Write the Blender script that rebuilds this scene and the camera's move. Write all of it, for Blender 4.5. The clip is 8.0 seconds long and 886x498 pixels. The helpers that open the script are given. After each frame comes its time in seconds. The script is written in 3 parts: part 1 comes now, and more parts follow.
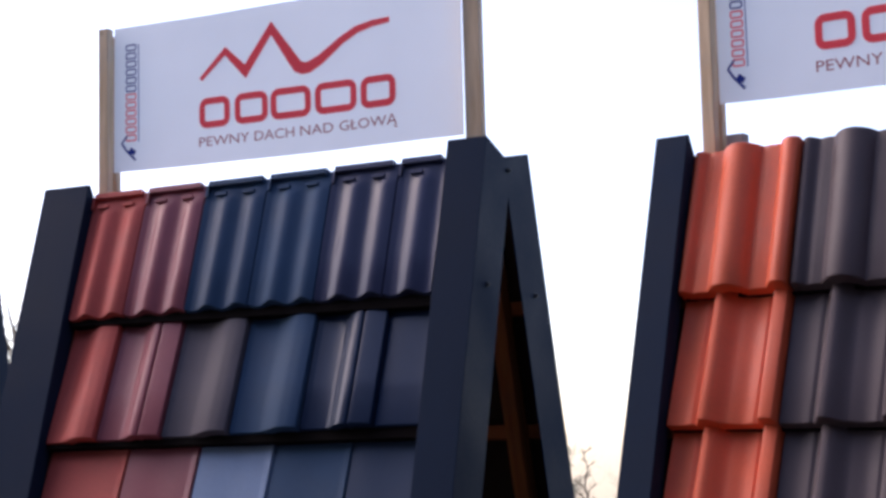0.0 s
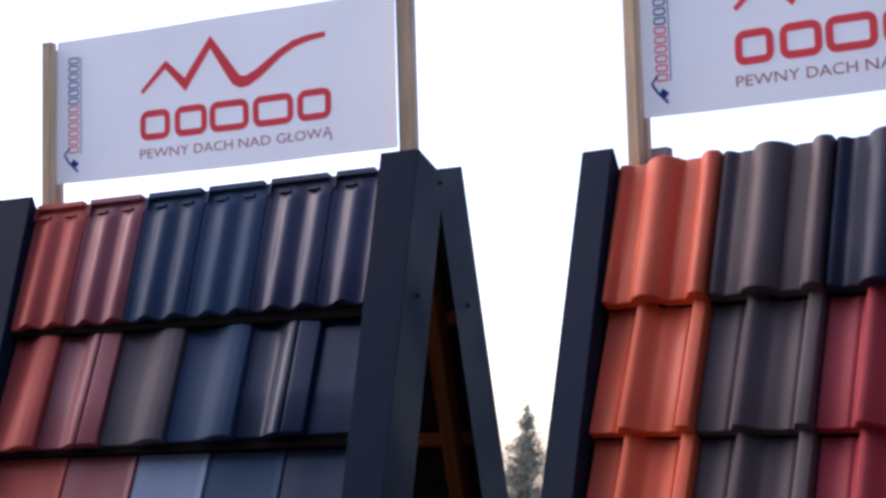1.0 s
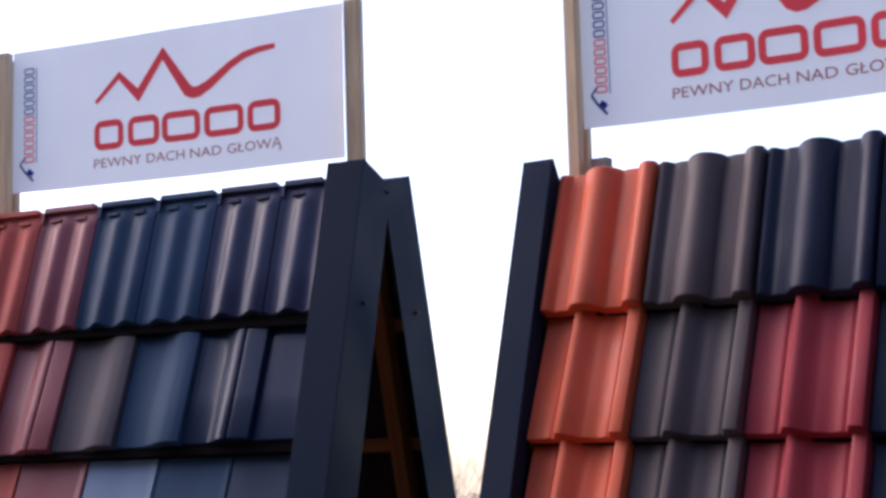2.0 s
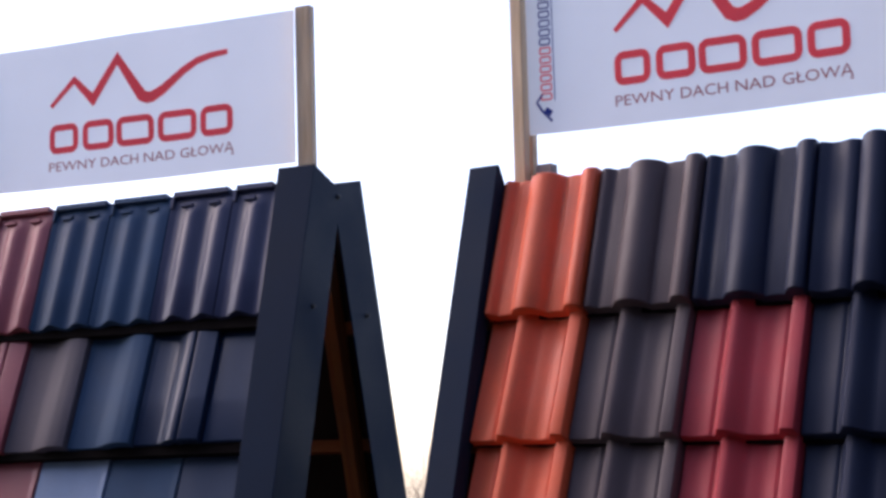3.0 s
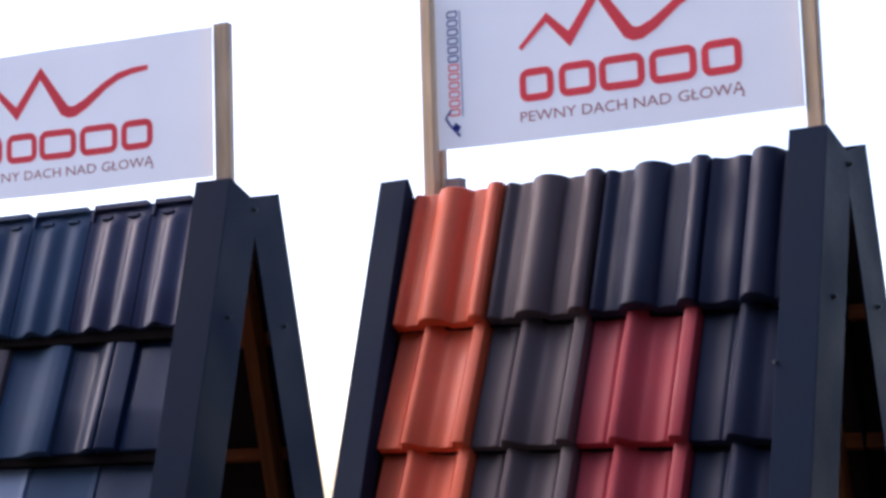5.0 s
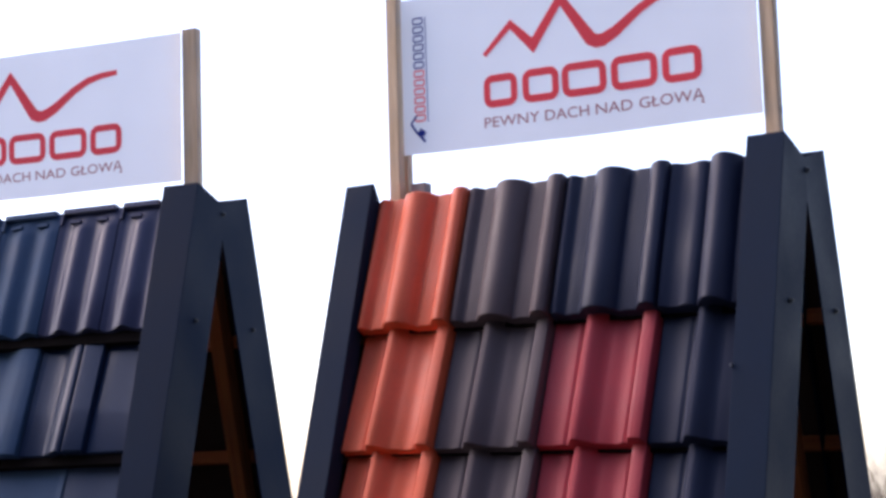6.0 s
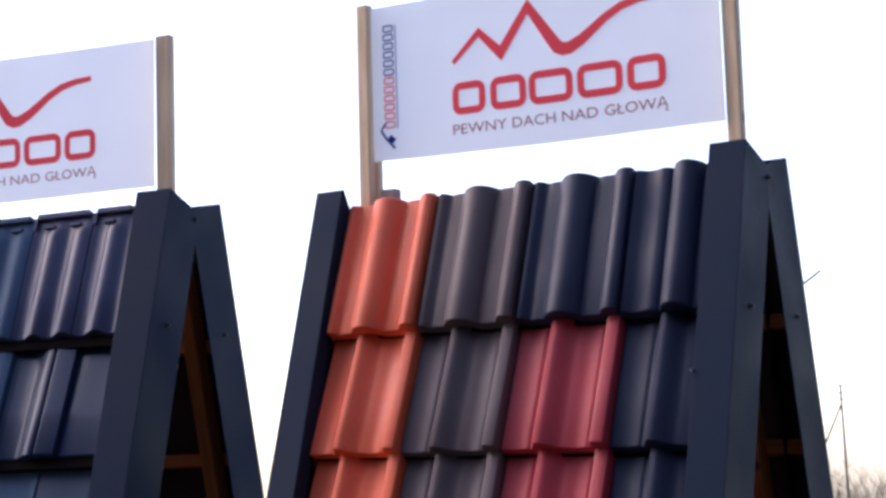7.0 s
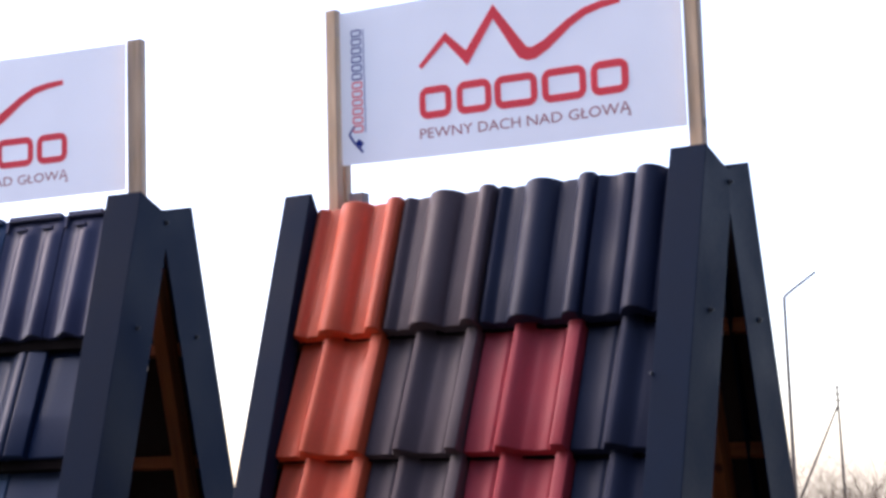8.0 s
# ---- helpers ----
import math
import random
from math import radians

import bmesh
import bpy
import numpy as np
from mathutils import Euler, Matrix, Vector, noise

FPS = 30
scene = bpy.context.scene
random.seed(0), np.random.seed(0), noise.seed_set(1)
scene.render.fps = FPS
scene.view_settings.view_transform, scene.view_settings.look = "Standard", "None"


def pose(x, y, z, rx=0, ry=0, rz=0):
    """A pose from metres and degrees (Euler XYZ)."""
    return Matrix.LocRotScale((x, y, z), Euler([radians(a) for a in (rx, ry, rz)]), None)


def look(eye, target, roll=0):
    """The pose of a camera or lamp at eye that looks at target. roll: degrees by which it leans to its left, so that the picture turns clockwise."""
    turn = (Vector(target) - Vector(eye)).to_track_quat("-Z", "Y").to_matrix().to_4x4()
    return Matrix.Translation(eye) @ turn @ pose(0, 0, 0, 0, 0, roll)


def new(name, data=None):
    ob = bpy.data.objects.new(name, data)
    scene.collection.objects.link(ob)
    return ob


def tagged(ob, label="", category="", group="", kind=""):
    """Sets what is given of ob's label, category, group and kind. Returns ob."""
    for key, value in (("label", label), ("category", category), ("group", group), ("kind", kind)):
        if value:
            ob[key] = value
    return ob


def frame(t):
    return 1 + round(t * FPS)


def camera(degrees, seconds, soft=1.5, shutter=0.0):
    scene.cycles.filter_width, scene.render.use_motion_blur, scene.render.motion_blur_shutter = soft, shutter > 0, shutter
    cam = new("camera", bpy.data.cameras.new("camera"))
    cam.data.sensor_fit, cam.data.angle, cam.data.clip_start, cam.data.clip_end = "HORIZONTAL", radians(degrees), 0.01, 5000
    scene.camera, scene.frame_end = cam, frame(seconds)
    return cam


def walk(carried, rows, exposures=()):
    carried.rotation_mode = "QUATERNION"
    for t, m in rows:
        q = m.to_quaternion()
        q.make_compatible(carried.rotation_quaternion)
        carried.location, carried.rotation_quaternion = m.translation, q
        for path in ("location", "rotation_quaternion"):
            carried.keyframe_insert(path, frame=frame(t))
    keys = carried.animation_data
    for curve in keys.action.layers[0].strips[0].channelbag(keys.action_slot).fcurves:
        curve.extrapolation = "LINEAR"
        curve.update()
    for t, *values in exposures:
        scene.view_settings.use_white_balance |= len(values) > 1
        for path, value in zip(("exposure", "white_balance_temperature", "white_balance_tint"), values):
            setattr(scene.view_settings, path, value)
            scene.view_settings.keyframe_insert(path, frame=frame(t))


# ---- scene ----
EXPOSURES = [(0.0, 1.60, 7080, 24), (4.0, 1.72, 7080, 24), (8.0, 1.94, 7080, 24)]
cam = camera(31.23, 8.0, soft=3.2)
PATH = [
    (0, (1.7666, -3.6453, 1.5801), (0.6098, -2.0335, 1.8332), -1.39),
    (0.5, (1.8493, -3.6216, 1.5850), (0.6966, -2.0076, 1.8425), -1.48),
    (1, (1.9195, -3.6364, 1.5887), (0.7838, -2.0102, 1.8448), -1.58),
    (1.5, (1.9967, -3.6178, 1.5892), (0.8639, -1.9902, 1.8494), -1.65),
    (3, (2.1704, -3.6236, 1.5917), (1.0659, -1.9766, 1.8511), -1.63),
    (3.5, (2.2199, -3.6242, 1.5913), (1.1238, -1.9720, 1.8533), -1.64),
    (4, (2.2691, -3.6294, 1.5915), (1.1826, -1.9710, 1.8549), -1.74),
    (4.5, (2.3171, -3.6254, 1.5912), (1.2378, -1.9626, 1.8566), -1.80),
    (5, (2.3613, -3.6229, 1.5885), (1.2904, -1.9549, 1.8551), -1.87),
    (6.5, (2.4580, -3.6372, 1.5776), (1.4131, -1.9541, 1.8518), -1.85),
    (7, (2.5015, -3.6341, 1.5788), (1.4584, -1.9500, 1.8542), -1.84),
    (7.5, (2.5433, -3.6220, 1.5784), (1.5008, -1.9376, 1.8540), -1.87),
    (8, (2.5886, -3.6114, 1.5795), (1.5478, -1.9260, 1.8560), -1.82),
]
walk(cam, [(t, look(eye, target, roll)) for t, eye, target, roll in PATH], EXPOSURES)

# ---- world, sun ----
SUN_TURN, SUN_HIGH = -97.0, 40.0        # degrees: clockwise from +y, above the horizon
world = bpy.data.worlds.new("sky")
world.use_nodes = True
scene.world = world
wn = world.node_tree
wn.nodes.clear()
sky = wn.nodes.new("ShaderNodeTexSky")
sky.sky_type = "NISHITA"
sky.sun_disc = False
sky.sun_elevation, sky.sun_rotation = radians(SUN_HIGH), radians(SUN_TURN % 360)
sky.altitude = 600
sky.air_density, sky.dust_density, sky.ozone_density = 0.8, 2.0, 1.0
back = wn.nodes.new("ShaderNodeBackground")
back.inputs["Strength"].default_value = 0.15
wout = wn.nodes.new("ShaderNodeOutputWorld")
wn.links.new(sky.outputs["Color"], back.inputs["Color"])
wn.links.new(back.outputs["Background"], wout.inputs["Surface"])
sun = new("sun", bpy.data.lights.new("sun", "SUN"))
sun.data.energy, sun.data.angle, sun.data.color = 0.5, radians(70.0), (1.0, 0.98, 0.94)
sun.matrix_world = look((0, 0, 0), (-math.sin(radians(SUN_TURN)) * math.cos(radians(SUN_HIGH)),
                                    -math.cos(radians(SUN_TURN)) * math.cos(radians(SUN_HIGH)), -math.sin(radians(SUN_HIGH))))


# ---- materials ----
def material(name, colour, rough=0.5, spread=0.12, grain=60.0, cloud=6.0, bump=0.0, metal=0.0, coat=0.0, random_hue=0.0, spec=0.5):
    """A painted or fired surface: two scales of variation in colour and roughness, and fine relief."""
    m = bpy.data.materials.new(name)
    m.use_nodes = True
    t = m.node_tree
    b = t.nodes["Principled BSDF"]
    b.inputs["Metallic"].default_value = metal
    b.inputs["Coat Weight"].default_value = coat
    b.inputs["Coat Roughness"].default_value = 0.07
    b.inputs["Specular IOR Level"].default_value = spec
    co = t.nodes.new("ShaderNodeTexCoord")
    info = t.nodes.new("ShaderNodeObjectInfo")
    shift = t.nodes.new("ShaderNodeVectorMath")
    shift.operation = "MULTIPLY_ADD"
    shift.inputs[1].default_value = (1, 1, 1)
    spin = t.nodes.new("ShaderNodeMath")
    spin.operation = "MULTIPLY"
    spin.inputs[1].default_value = 40.0
    t.links.new(info.outputs["Random"], spin.inputs[0])
    t.links.new(co.outputs["Object"], shift.inputs[0])
    t.links.new(spin.outputs[0], shift.inputs[2])
    fine, broad = t.nodes.new("ShaderNodeTexNoise"), t.nodes.new("ShaderNodeTexNoise")
    fine.inputs["Scale"].default_value, fine.inputs["Detail"].default_value = grain, 4.0
    broad.inputs["Scale"].default_value, broad.inputs["Detail"].default_value = cloud, 3.0
    for n in (fine, broad):
        t.links.new(shift.outputs[0], n.inputs["Vector"])
    add = t.nodes.new("ShaderNodeMath")
    add.operation = "MULTIPLY_ADD"
    add.inputs[1].default_value = 0.45
    t.links.new(fine.outputs["Fac"], add.inputs[0])
    t.links.new(broad.outputs["Fac"], add.inputs[2])
    vary = t.nodes.new("ShaderNodeMapRange")
    vary.inputs["From Min"].default_value, vary.inputs["From Max"].default_value = 0.45, 1.0
    vary.inputs["To Min"].default_value, vary.inputs["To Max"].default_value = 1 - spread, 1 + spread
    t.links.new(add.outputs[0], vary.inputs["Value"])
    tone = t.nodes.new("ShaderNodeMath")
    tone.operation = "MULTIPLY_ADD"
    tone.inputs[1].default_value = random_hue
    t.links.new(info.outputs["Random"], tone.inputs[0])
    t.links.new(vary.outputs[0], tone.inputs[2])
    mix = t.nodes.new("ShaderNodeVectorMath")
    mix.operation = "SCALE"
    mix.inputs[0].default_value = colour
    t.links.new(tone.outputs[0], mix.inputs["Scale"])
    t.links.new(mix.outputs[0], b.inputs["Base Color"])
    r = t.nodes.new("ShaderNodeMapRange")
    r.inputs["From Min"].default_value, r.inputs["From Max"].default_value = 0.4, 1.05
    r.inputs["To Min"].default_value, r.inputs["To Max"].default_value = rough * 0.8, min(1.0, rough * 1.25)
    t.links.new(add.outputs[0], r.inputs["Value"])
    t.links.new(r.outputs[0], b.inputs["Roughness"])
    if bump:
        bp = t.nodes.new("ShaderNodeBump")
        bp.inputs["Strength"].default_value, bp.inputs["Distance"].default_value = bump, 0.004
        t.links.new(add.outputs[0], bp.inputs["Height"])
        t.links.new(bp.outputs["Normal"], b.inputs["Normal"])
    return m


def wood_material(name, light, dark, grey):
    """Sawn softwood: grain drawn out along the piece's z, darker rings and grey weathering."""
    m = bpy.data.materials.new(name)
    m.use_nodes = True
    t = m.node_tree
    b = t.nodes["Principled BSDF"]
    co, place, info = t.nodes.new("ShaderNodeTexCoord"), t.nodes.new("ShaderNodeMapping"), t.nodes.new("ShaderNodeObjectInfo")
    place.inputs["Scale"].default_value = (30, 30, 2.2)
    add = t.nodes.new("ShaderNodeVectorMath")
    add.operation = "ADD"
    t.links.new(co.outputs["Object"], place.inputs["Vector"])
    t.links.new(place.outputs[0], add.inputs[0])
    t.links.new(info.outputs["Random"], add.inputs[1])
    grain, stain = t.nodes.new("ShaderNodeTexNoise"), t.nodes.new("ShaderNodeTexNoise")
    grain.inputs["Scale"].default_value, grain.inputs["Detail"].default_value = 2.0, 6.0
    stain.inputs["Scale"].default_value = 9.0
    t.links.new(add.outputs[0], grain.inputs["Vector"])
    t.links.new(co.outputs["Object"], stain.inputs["Vector"])
    ramp = t.nodes.new("ShaderNodeValToRGB")
    ramp.color_ramp.elements[0].position, ramp.color_ramp.elements[0].color = 0.3, (*dark, 1)
    ramp.color_ramp.elements[1].position, ramp.color_ramp.elements[1].color = 0.65, (*light, 1)
    t.links.new(grain.outputs["Fac"], ramp.inputs["Fac"])
    mix = t.nodes.new("ShaderNodeMix")
    mix.data_type = "RGBA"
    mix.inputs[7].default_value = (*grey, 1)
    worn = t.nodes.new("ShaderNodeMapRange")
    worn.inputs["From Min"].default_value, worn.inputs["From Max"].default_value = 0.5, 0.75
    worn.inputs["To Max"].default_value = 0.7
    t.links.new(stain.outputs["Fac"], worn.inputs["Value"])
    t.links.new(worn.outputs[0], mix.inputs[0])
    t.links.new(ramp.outputs["Color"], mix.inputs[6])
    knot, spot, dark_mix = t.nodes.new("ShaderNodeTexVoronoi"), t.nodes.new("ShaderNodeMapRange"), t.nodes.new("ShaderNodeMix")
    knot.inputs["Scale"].default_value = 6.0
    spin = t.nodes.new("ShaderNodeVectorMath")
    spin.operation = "ADD"
    t.links.new(co.outputs["Object"], spin.inputs[0])
    t.links.new(info.outputs["Random"], spin.inputs[1])
    t.links.new(spin.outputs[0], knot.inputs["Vector"])
    spot.inputs["From Min"].default_value, spot.inputs["From Max"].default_value = 0.05, 0.11
    spot.inputs["To Min"].default_value, spot.inputs["To Max"].default_value = 0.85, 0.0
    t.links.new(knot.outputs["Distance"], spot.inputs["Value"])
    dark_mix.data_type = "RGBA"
    dark_mix.inputs[7].default_value = (dark[0] * 0.35, dark[1] * 0.3, dark[2] * 0.3, 1)
    t.links.new(spot.outputs[0], dark_mix.inputs[0])
    t.links.new(mix.outputs[2], dark_mix.inputs[6])
    t.links.new(dark_mix.outputs[2], b.inputs["Base Color"])
    b.inputs["Roughness"].default_value = 0.75
    bp = t.nodes.new("ShaderNodeBump")
    bp.inputs["Strength"].default_value, bp.inputs["Distance"].default_value = 0.4, 0.003
    t.links.new(grain.outputs["Fac"], bp.inputs["Height"])
    t.links.new(bp.outputs["Normal"], b.inputs["Normal"])
    return m


def cloth_material(name, colour):
    """Thin printed banner fabric that lets daylight through."""
    m = bpy.data.materials.new(name)
    m.use_nodes = True
    t = m.node_tree
    t.nodes.remove(t.nodes["Principled BSDF"])
    co, weave, soil = t.nodes.new("ShaderNodeTexCoord"), t.nodes.new("ShaderNodeTexNoise"), t.nodes.new("ShaderNodeTexNoise")
    weave.inputs["Scale"].default_value, soil.inputs["Scale"].default_value = 300.0, 4.0
    t.links.new(co.outputs["Object"], weave.inputs["Vector"])
    t.links.new(co.outputs["Object"], soil.inputs["Vector"])
    tone = t.nodes.new("ShaderNodeMapRange")
    tone.inputs["To Min"].default_value, tone.inputs["To Max"].default_value = 0.94, 1.04
    t.links.new(soil.outputs["Fac"], tone.inputs["Value"])
    col = t.nodes.new("ShaderNodeVectorMath")
    col.operation = "SCALE"
    col.inputs[0].default_value = colour
    t.links.new(tone.outputs[0], col.inputs["Scale"])
    d, tr, mx = t.nodes.new("ShaderNodeBsdfDiffuse"), t.nodes.new("ShaderNodeBsdfTranslucent"), t.nodes.new("ShaderNodeMixShader")
    bp = t.nodes.new("ShaderNodeBump")
    bp.inputs["Strength"].default_value, bp.inputs["Distance"].default_value = 0.2, 0.001
    t.links.new(weave.outputs["Fac"], bp.inputs["Height"])
    for s in (d, tr):
        t.links.new(col.outputs[0], s.inputs["Color"])
        t.links.new(bp.outputs["Normal"], s.inputs["Normal"])
    mx.inputs["Fac"].default_value = CLOTH_THROUGH
    t.links.new(d.outputs[0], mx.inputs[1])
    t.links.new(tr.outputs[0], mx.inputs[2])
    t.links.new(mx.outputs[0], t.nodes["Material Output"].inputs["Surface"])
    return m


CLOTH_THROUGH = 0.55
TRIM = material("coated_steel_sheet", (0.009, 0.021, 0.046), 0.6, 0.12, 90, 5, 0.05, spec=0.10)
STEEL = material("galvanised_steel", (0.35, 0.37, 0.40), 0.4, 0.12, 80, 9, 0.05, metal=0.8)
BLOCK = material("grey_bracket", (0.30, 0.29, 0.28), 0.7, 0.12, 80, 9, 0.1)
STRIP_BLACK = material("black_strip_and_shade", (0.007, 0.005, 0.005), 0.9, 0.15, 60, 6, 0.1, spec=0.05)
SCREW = material("black_screw_head", (0.02, 0.02, 0.022), 0.5, 0.1, 80, 9)
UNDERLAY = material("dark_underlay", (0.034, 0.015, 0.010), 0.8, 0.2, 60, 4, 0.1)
WOOD = wood_material("weathered_lath", (0.84, 0.63, 0.42), (0.60, 0.42, 0.25), (0.60, 0.49, 0.38))
FRAME_WOOD = wood_material("frame_timber", (0.46, 0.135, 0.030), (0.32, 0.075, 0.016), (0.36, 0.12, 0.04))
CLOTH = cloth_material("banner_fabric", (0.86, 0.90, 0.94))
PRINT_RED = cloth_material("red_print", (0.90, 0.11, 0.13))
PRINT_BLUE = cloth_material("blue_print", (0.03, 0.05, 0.25))
PRINT_BROWN = cloth_material("brown_print", (0.36, 0.08, 0.09))

GLAZE = {
    "red": material("red_engobe", (0.50, 0.085, 0.068), 0.60, 0.14, 110, 7, 0.06, random_hue=0.05, spec=0.3),
    "plum": material("plum_engobe", (0.29, 0.074, 0.092), 0.48, 0.14, 110, 7, 0.05, coat=0.12, random_hue=0.05, spec=0.3),
    "grey": material("grey_engobe", (0.108, 0.095, 0.112), 0.66, 0.12, 110, 7, 0.05, random_hue=0.05, spec=0.2),
    "blue": material("slate_blue_engobe", (0.022, 0.058, 0.118), 0.58, 0.12, 110, 7, 0.05, coat=0.03, random_hue=0.05, spec=0.2),
    "steel": material("steel_blue_engobe", (0.033, 0.074, 0.140), 0.64, 0.12, 110, 7, 0.05, random_hue=0.05, spec=0.18),
    "slate": material("dark_slate_engobe", (0.020, 0.042, 0.088), 0.56, 0.12, 110, 7, 0.05, random_hue=0.05, spec=0.25),
    "pale": material("pale_blue_engobe", (0.18, 0.27, 0.42), 0.55, 0.10, 110, 7, 0.05, spec=0.3),
    "ink": material("ink_glaze", (0.040, 0.048, 0.098), 0.44, 0.12, 110, 7, 0.03, coat=0.18, random_hue=0.05, spec=0.18),
    "navy": material("navy_glaze", (0.011, 0.027, 0.068), 0.42, 0.12, 110, 7, 0.03, coat=0.22, random_hue=0.05, spec=0.22),
    "orange": material("orange_concrete", (0.72, 0.112, 0.042), 0.55, 0.12, 140, 6, 0.08, random_hue=0.04, spec=0.5),
    "brown": material("grey_brown_concrete", (0.088, 0.065, 0.073), 0.56, 0.12, 140, 6, 0.08, random_hue=0.04, spec=0.4),
    "night": material("night_blue_concrete", (0.0085, 0.016, 0.046), 0.54, 0.12, 140, 6, 0.08, random_hue=0.04, spec=0.4),
    "wine": material("wine_red_concrete", (0.42, 0.040, 0.054), 0.54, 0.12, 140, 6, 0.08, random_hue=0.04, spec=0.4),
}
LIGHT_BLOCK = material("dark_light_block", (0.055, 0.055, 0.058), 0.7, 0.15, 8, 0.6, 0.1)
BARK = material("bark", (0.10, 0.085, 0.07), 0.9, 0.3, 30, 4, 0.3)
TWIG = material("dry_twigs", (0.075, 0.048, 0.028), 0.9, 0.35, 12, 0.8)
NEEDLE = material("spruce_needles", (0.19, 0.20, 0.15), 0.7, 0.45, 5, 0.9)
POLE_WOOD = material("tarred_pole", (0.09, 0.075, 0.065), 0.85, 0.2, 12, 1)
GRAVEL = material("dark_gravel", (0.042, 0.041, 0.038), 0.95, 0.4, 3.0, 0.15, 0.4)


# ---- helpers ----
def part(name, bm, mat, parent, label=""):
    """Links a bmesh as one mesh object under a thing or a part."""
    me = bpy.data.meshes.new(name)
    bm.normal_update()
    bm.to_mesh(me)
    bm.free()
    me.materials.append(mat)
    ob = new(name, me)
    ob.parent = parent
    return tagged(ob, label)


def thing(name, m, label, category, group="", kind=""):
    ob = new(name)
    ob.matrix_world = m
    ob.empty_display_size = 0.1
    return tagged(ob, label, category, group, kind)


def smooth(ob, angle=40):
    for p in ob.data.polygons:
        p.use_smooth = True
    ob.data.set_sharp_from_angle(angle=radians(angle))
    return ob


def slab(corners, offset, bevel=0.0):
    """A plate: a flat outline pushed along offset, with worn edges."""
    bm = bmesh.new()
    low = [bm.verts.new(c) for c in corners]
    high = [bm.verts.new(Vector(c) + Vector(offset)) for c in corners]
    n = len(low)
    bm.faces.new(low[::-1])
    bm.faces.new(high)
    for i in range(n):
        bm.faces.new((low[i], low[(i + 1) % n], high[(i + 1) % n], high[i]))
    bmesh.ops.recalc_face_normals(bm, faces=bm.faces)
    if bevel:
        bmesh.ops.bevel(bm, geom=bm.edges[:], offset=bevel, segments=2, affect="EDGES", profile=0.6)
    return bm


def beam(a, b, across, depth, bevel=0.004, normal=(0, 1, 0)):
    """A sawn timber from a to b in its own frame: returns bmesh along z and its pose."""
    a, b = Vector(a), Vector(b)
    z = (b - a).normalized()
    y = (Vector(normal) - z * z.dot(Vector(normal))).normalized()
    x = y.cross(z)
    m = Matrix((x, y, z)).transposed().to_4x4()
    m.translation = a
    l = (b - a).length
    h, d = across / 2, depth / 2
    return slab([(-h, -d, 0), (h, -d, 0), (h, d, 0), (-h, d, 0)], (0, 0, l), bevel), m


def timber(name, a, b, across, depth, mat, parent, label="", normal=(0, 1, 0)):
    bm, m = beam(a, b, across, depth, 0.003, normal)
    ob = part(name, bm, mat, parent, label)
    ob.matrix_local = m
    return ob


# ---- roof tiles ----
def hump(s, centre, half):
    d = (s - centre) / half
    return math.cos(d * math.pi / 2) ** 2 if abs(d) < 1 else 0.0


def round_roll(s, centre, half):
    d = (s - centre) / half
    return math.sqrt(1 - d * d) ** 1.7 if abs(d) < 1 else 0.0


def swell(s, foot, crest, shoulder, end):
    """A lopsided roll: steep from foot to crest, level to shoulder, easing down to end."""
    if s <= foot or s >= end:
        return 0.0
    if s < crest:
        f = (s - foot) / (crest - foot)
    elif s <= shoulder:
        return 1.0
    else:
        f = (end - s) / (end - shoulder)
    return f * f * (3 - 2 * f)


PROFILES = {
    "double_roll": lambda s: 0.036 * round_roll(s, 0.45, 0.175) + 0.034 * round_roll(s, 0.925, 0.125) + 0.013 * hump(s, 0.055, 0.085) - 0.004 * hump(s, 0.145, 0.05) - 0.003 * hump(s, 0.645, 0.05),
    "low_roll": lambda s: 0.032 * swell(s, 0.295, 0.375, 0.40, 0.58) + 0.031 * swell(s, 0.825, 0.885, 0.93, 1.22) - 0.006 * hump(s, 0.14, 0.17) - 0.005 * hump(s, 0.285, 0.035) - 0.006 * hump(s, 0.70, 0.13) - 0.004 * hump(s, 0.82, 0.03),
    "wide_roll": lambda s: 0.040 * round_roll(s, 0.49, 0.145) + 0.008 * hump(s, 0.26, 0.11) - 0.004 * hump(s, 0.345, 0.035) + 0.012 * hump(s, 0.0, 0.12),
    "two_wave": lambda s: 0.016 * hump(s, 0.38, 0.23) + 0.016 * hump(s, 0.84, 0.24) + 0.007 * hump(s, 0.0, 0.11),
    "s_curve": lambda s: 0.027 * swell(s, 0.40, 0.78, 0.84, 1.30) - 0.004 * hump(s, 0.28, 0.28) + 0.004 * hump(s, 0.02, 0.06),
    "ridge_curve": lambda s: 0.026 * swell(s, 0.34, 0.635, 0.66, 1.6) - 0.009 * hump(s, 0.695, 0.03) - 0.003 * hump(s, 0.25, 0.25) + 0.004 * hump(s, 0.02, 0.06),
    "flat": lambda s: 0.004 * hump(s, 1.0, 0.12) + 0.001 * math.sin(9 * s),
}
TILE_MESHES = {}


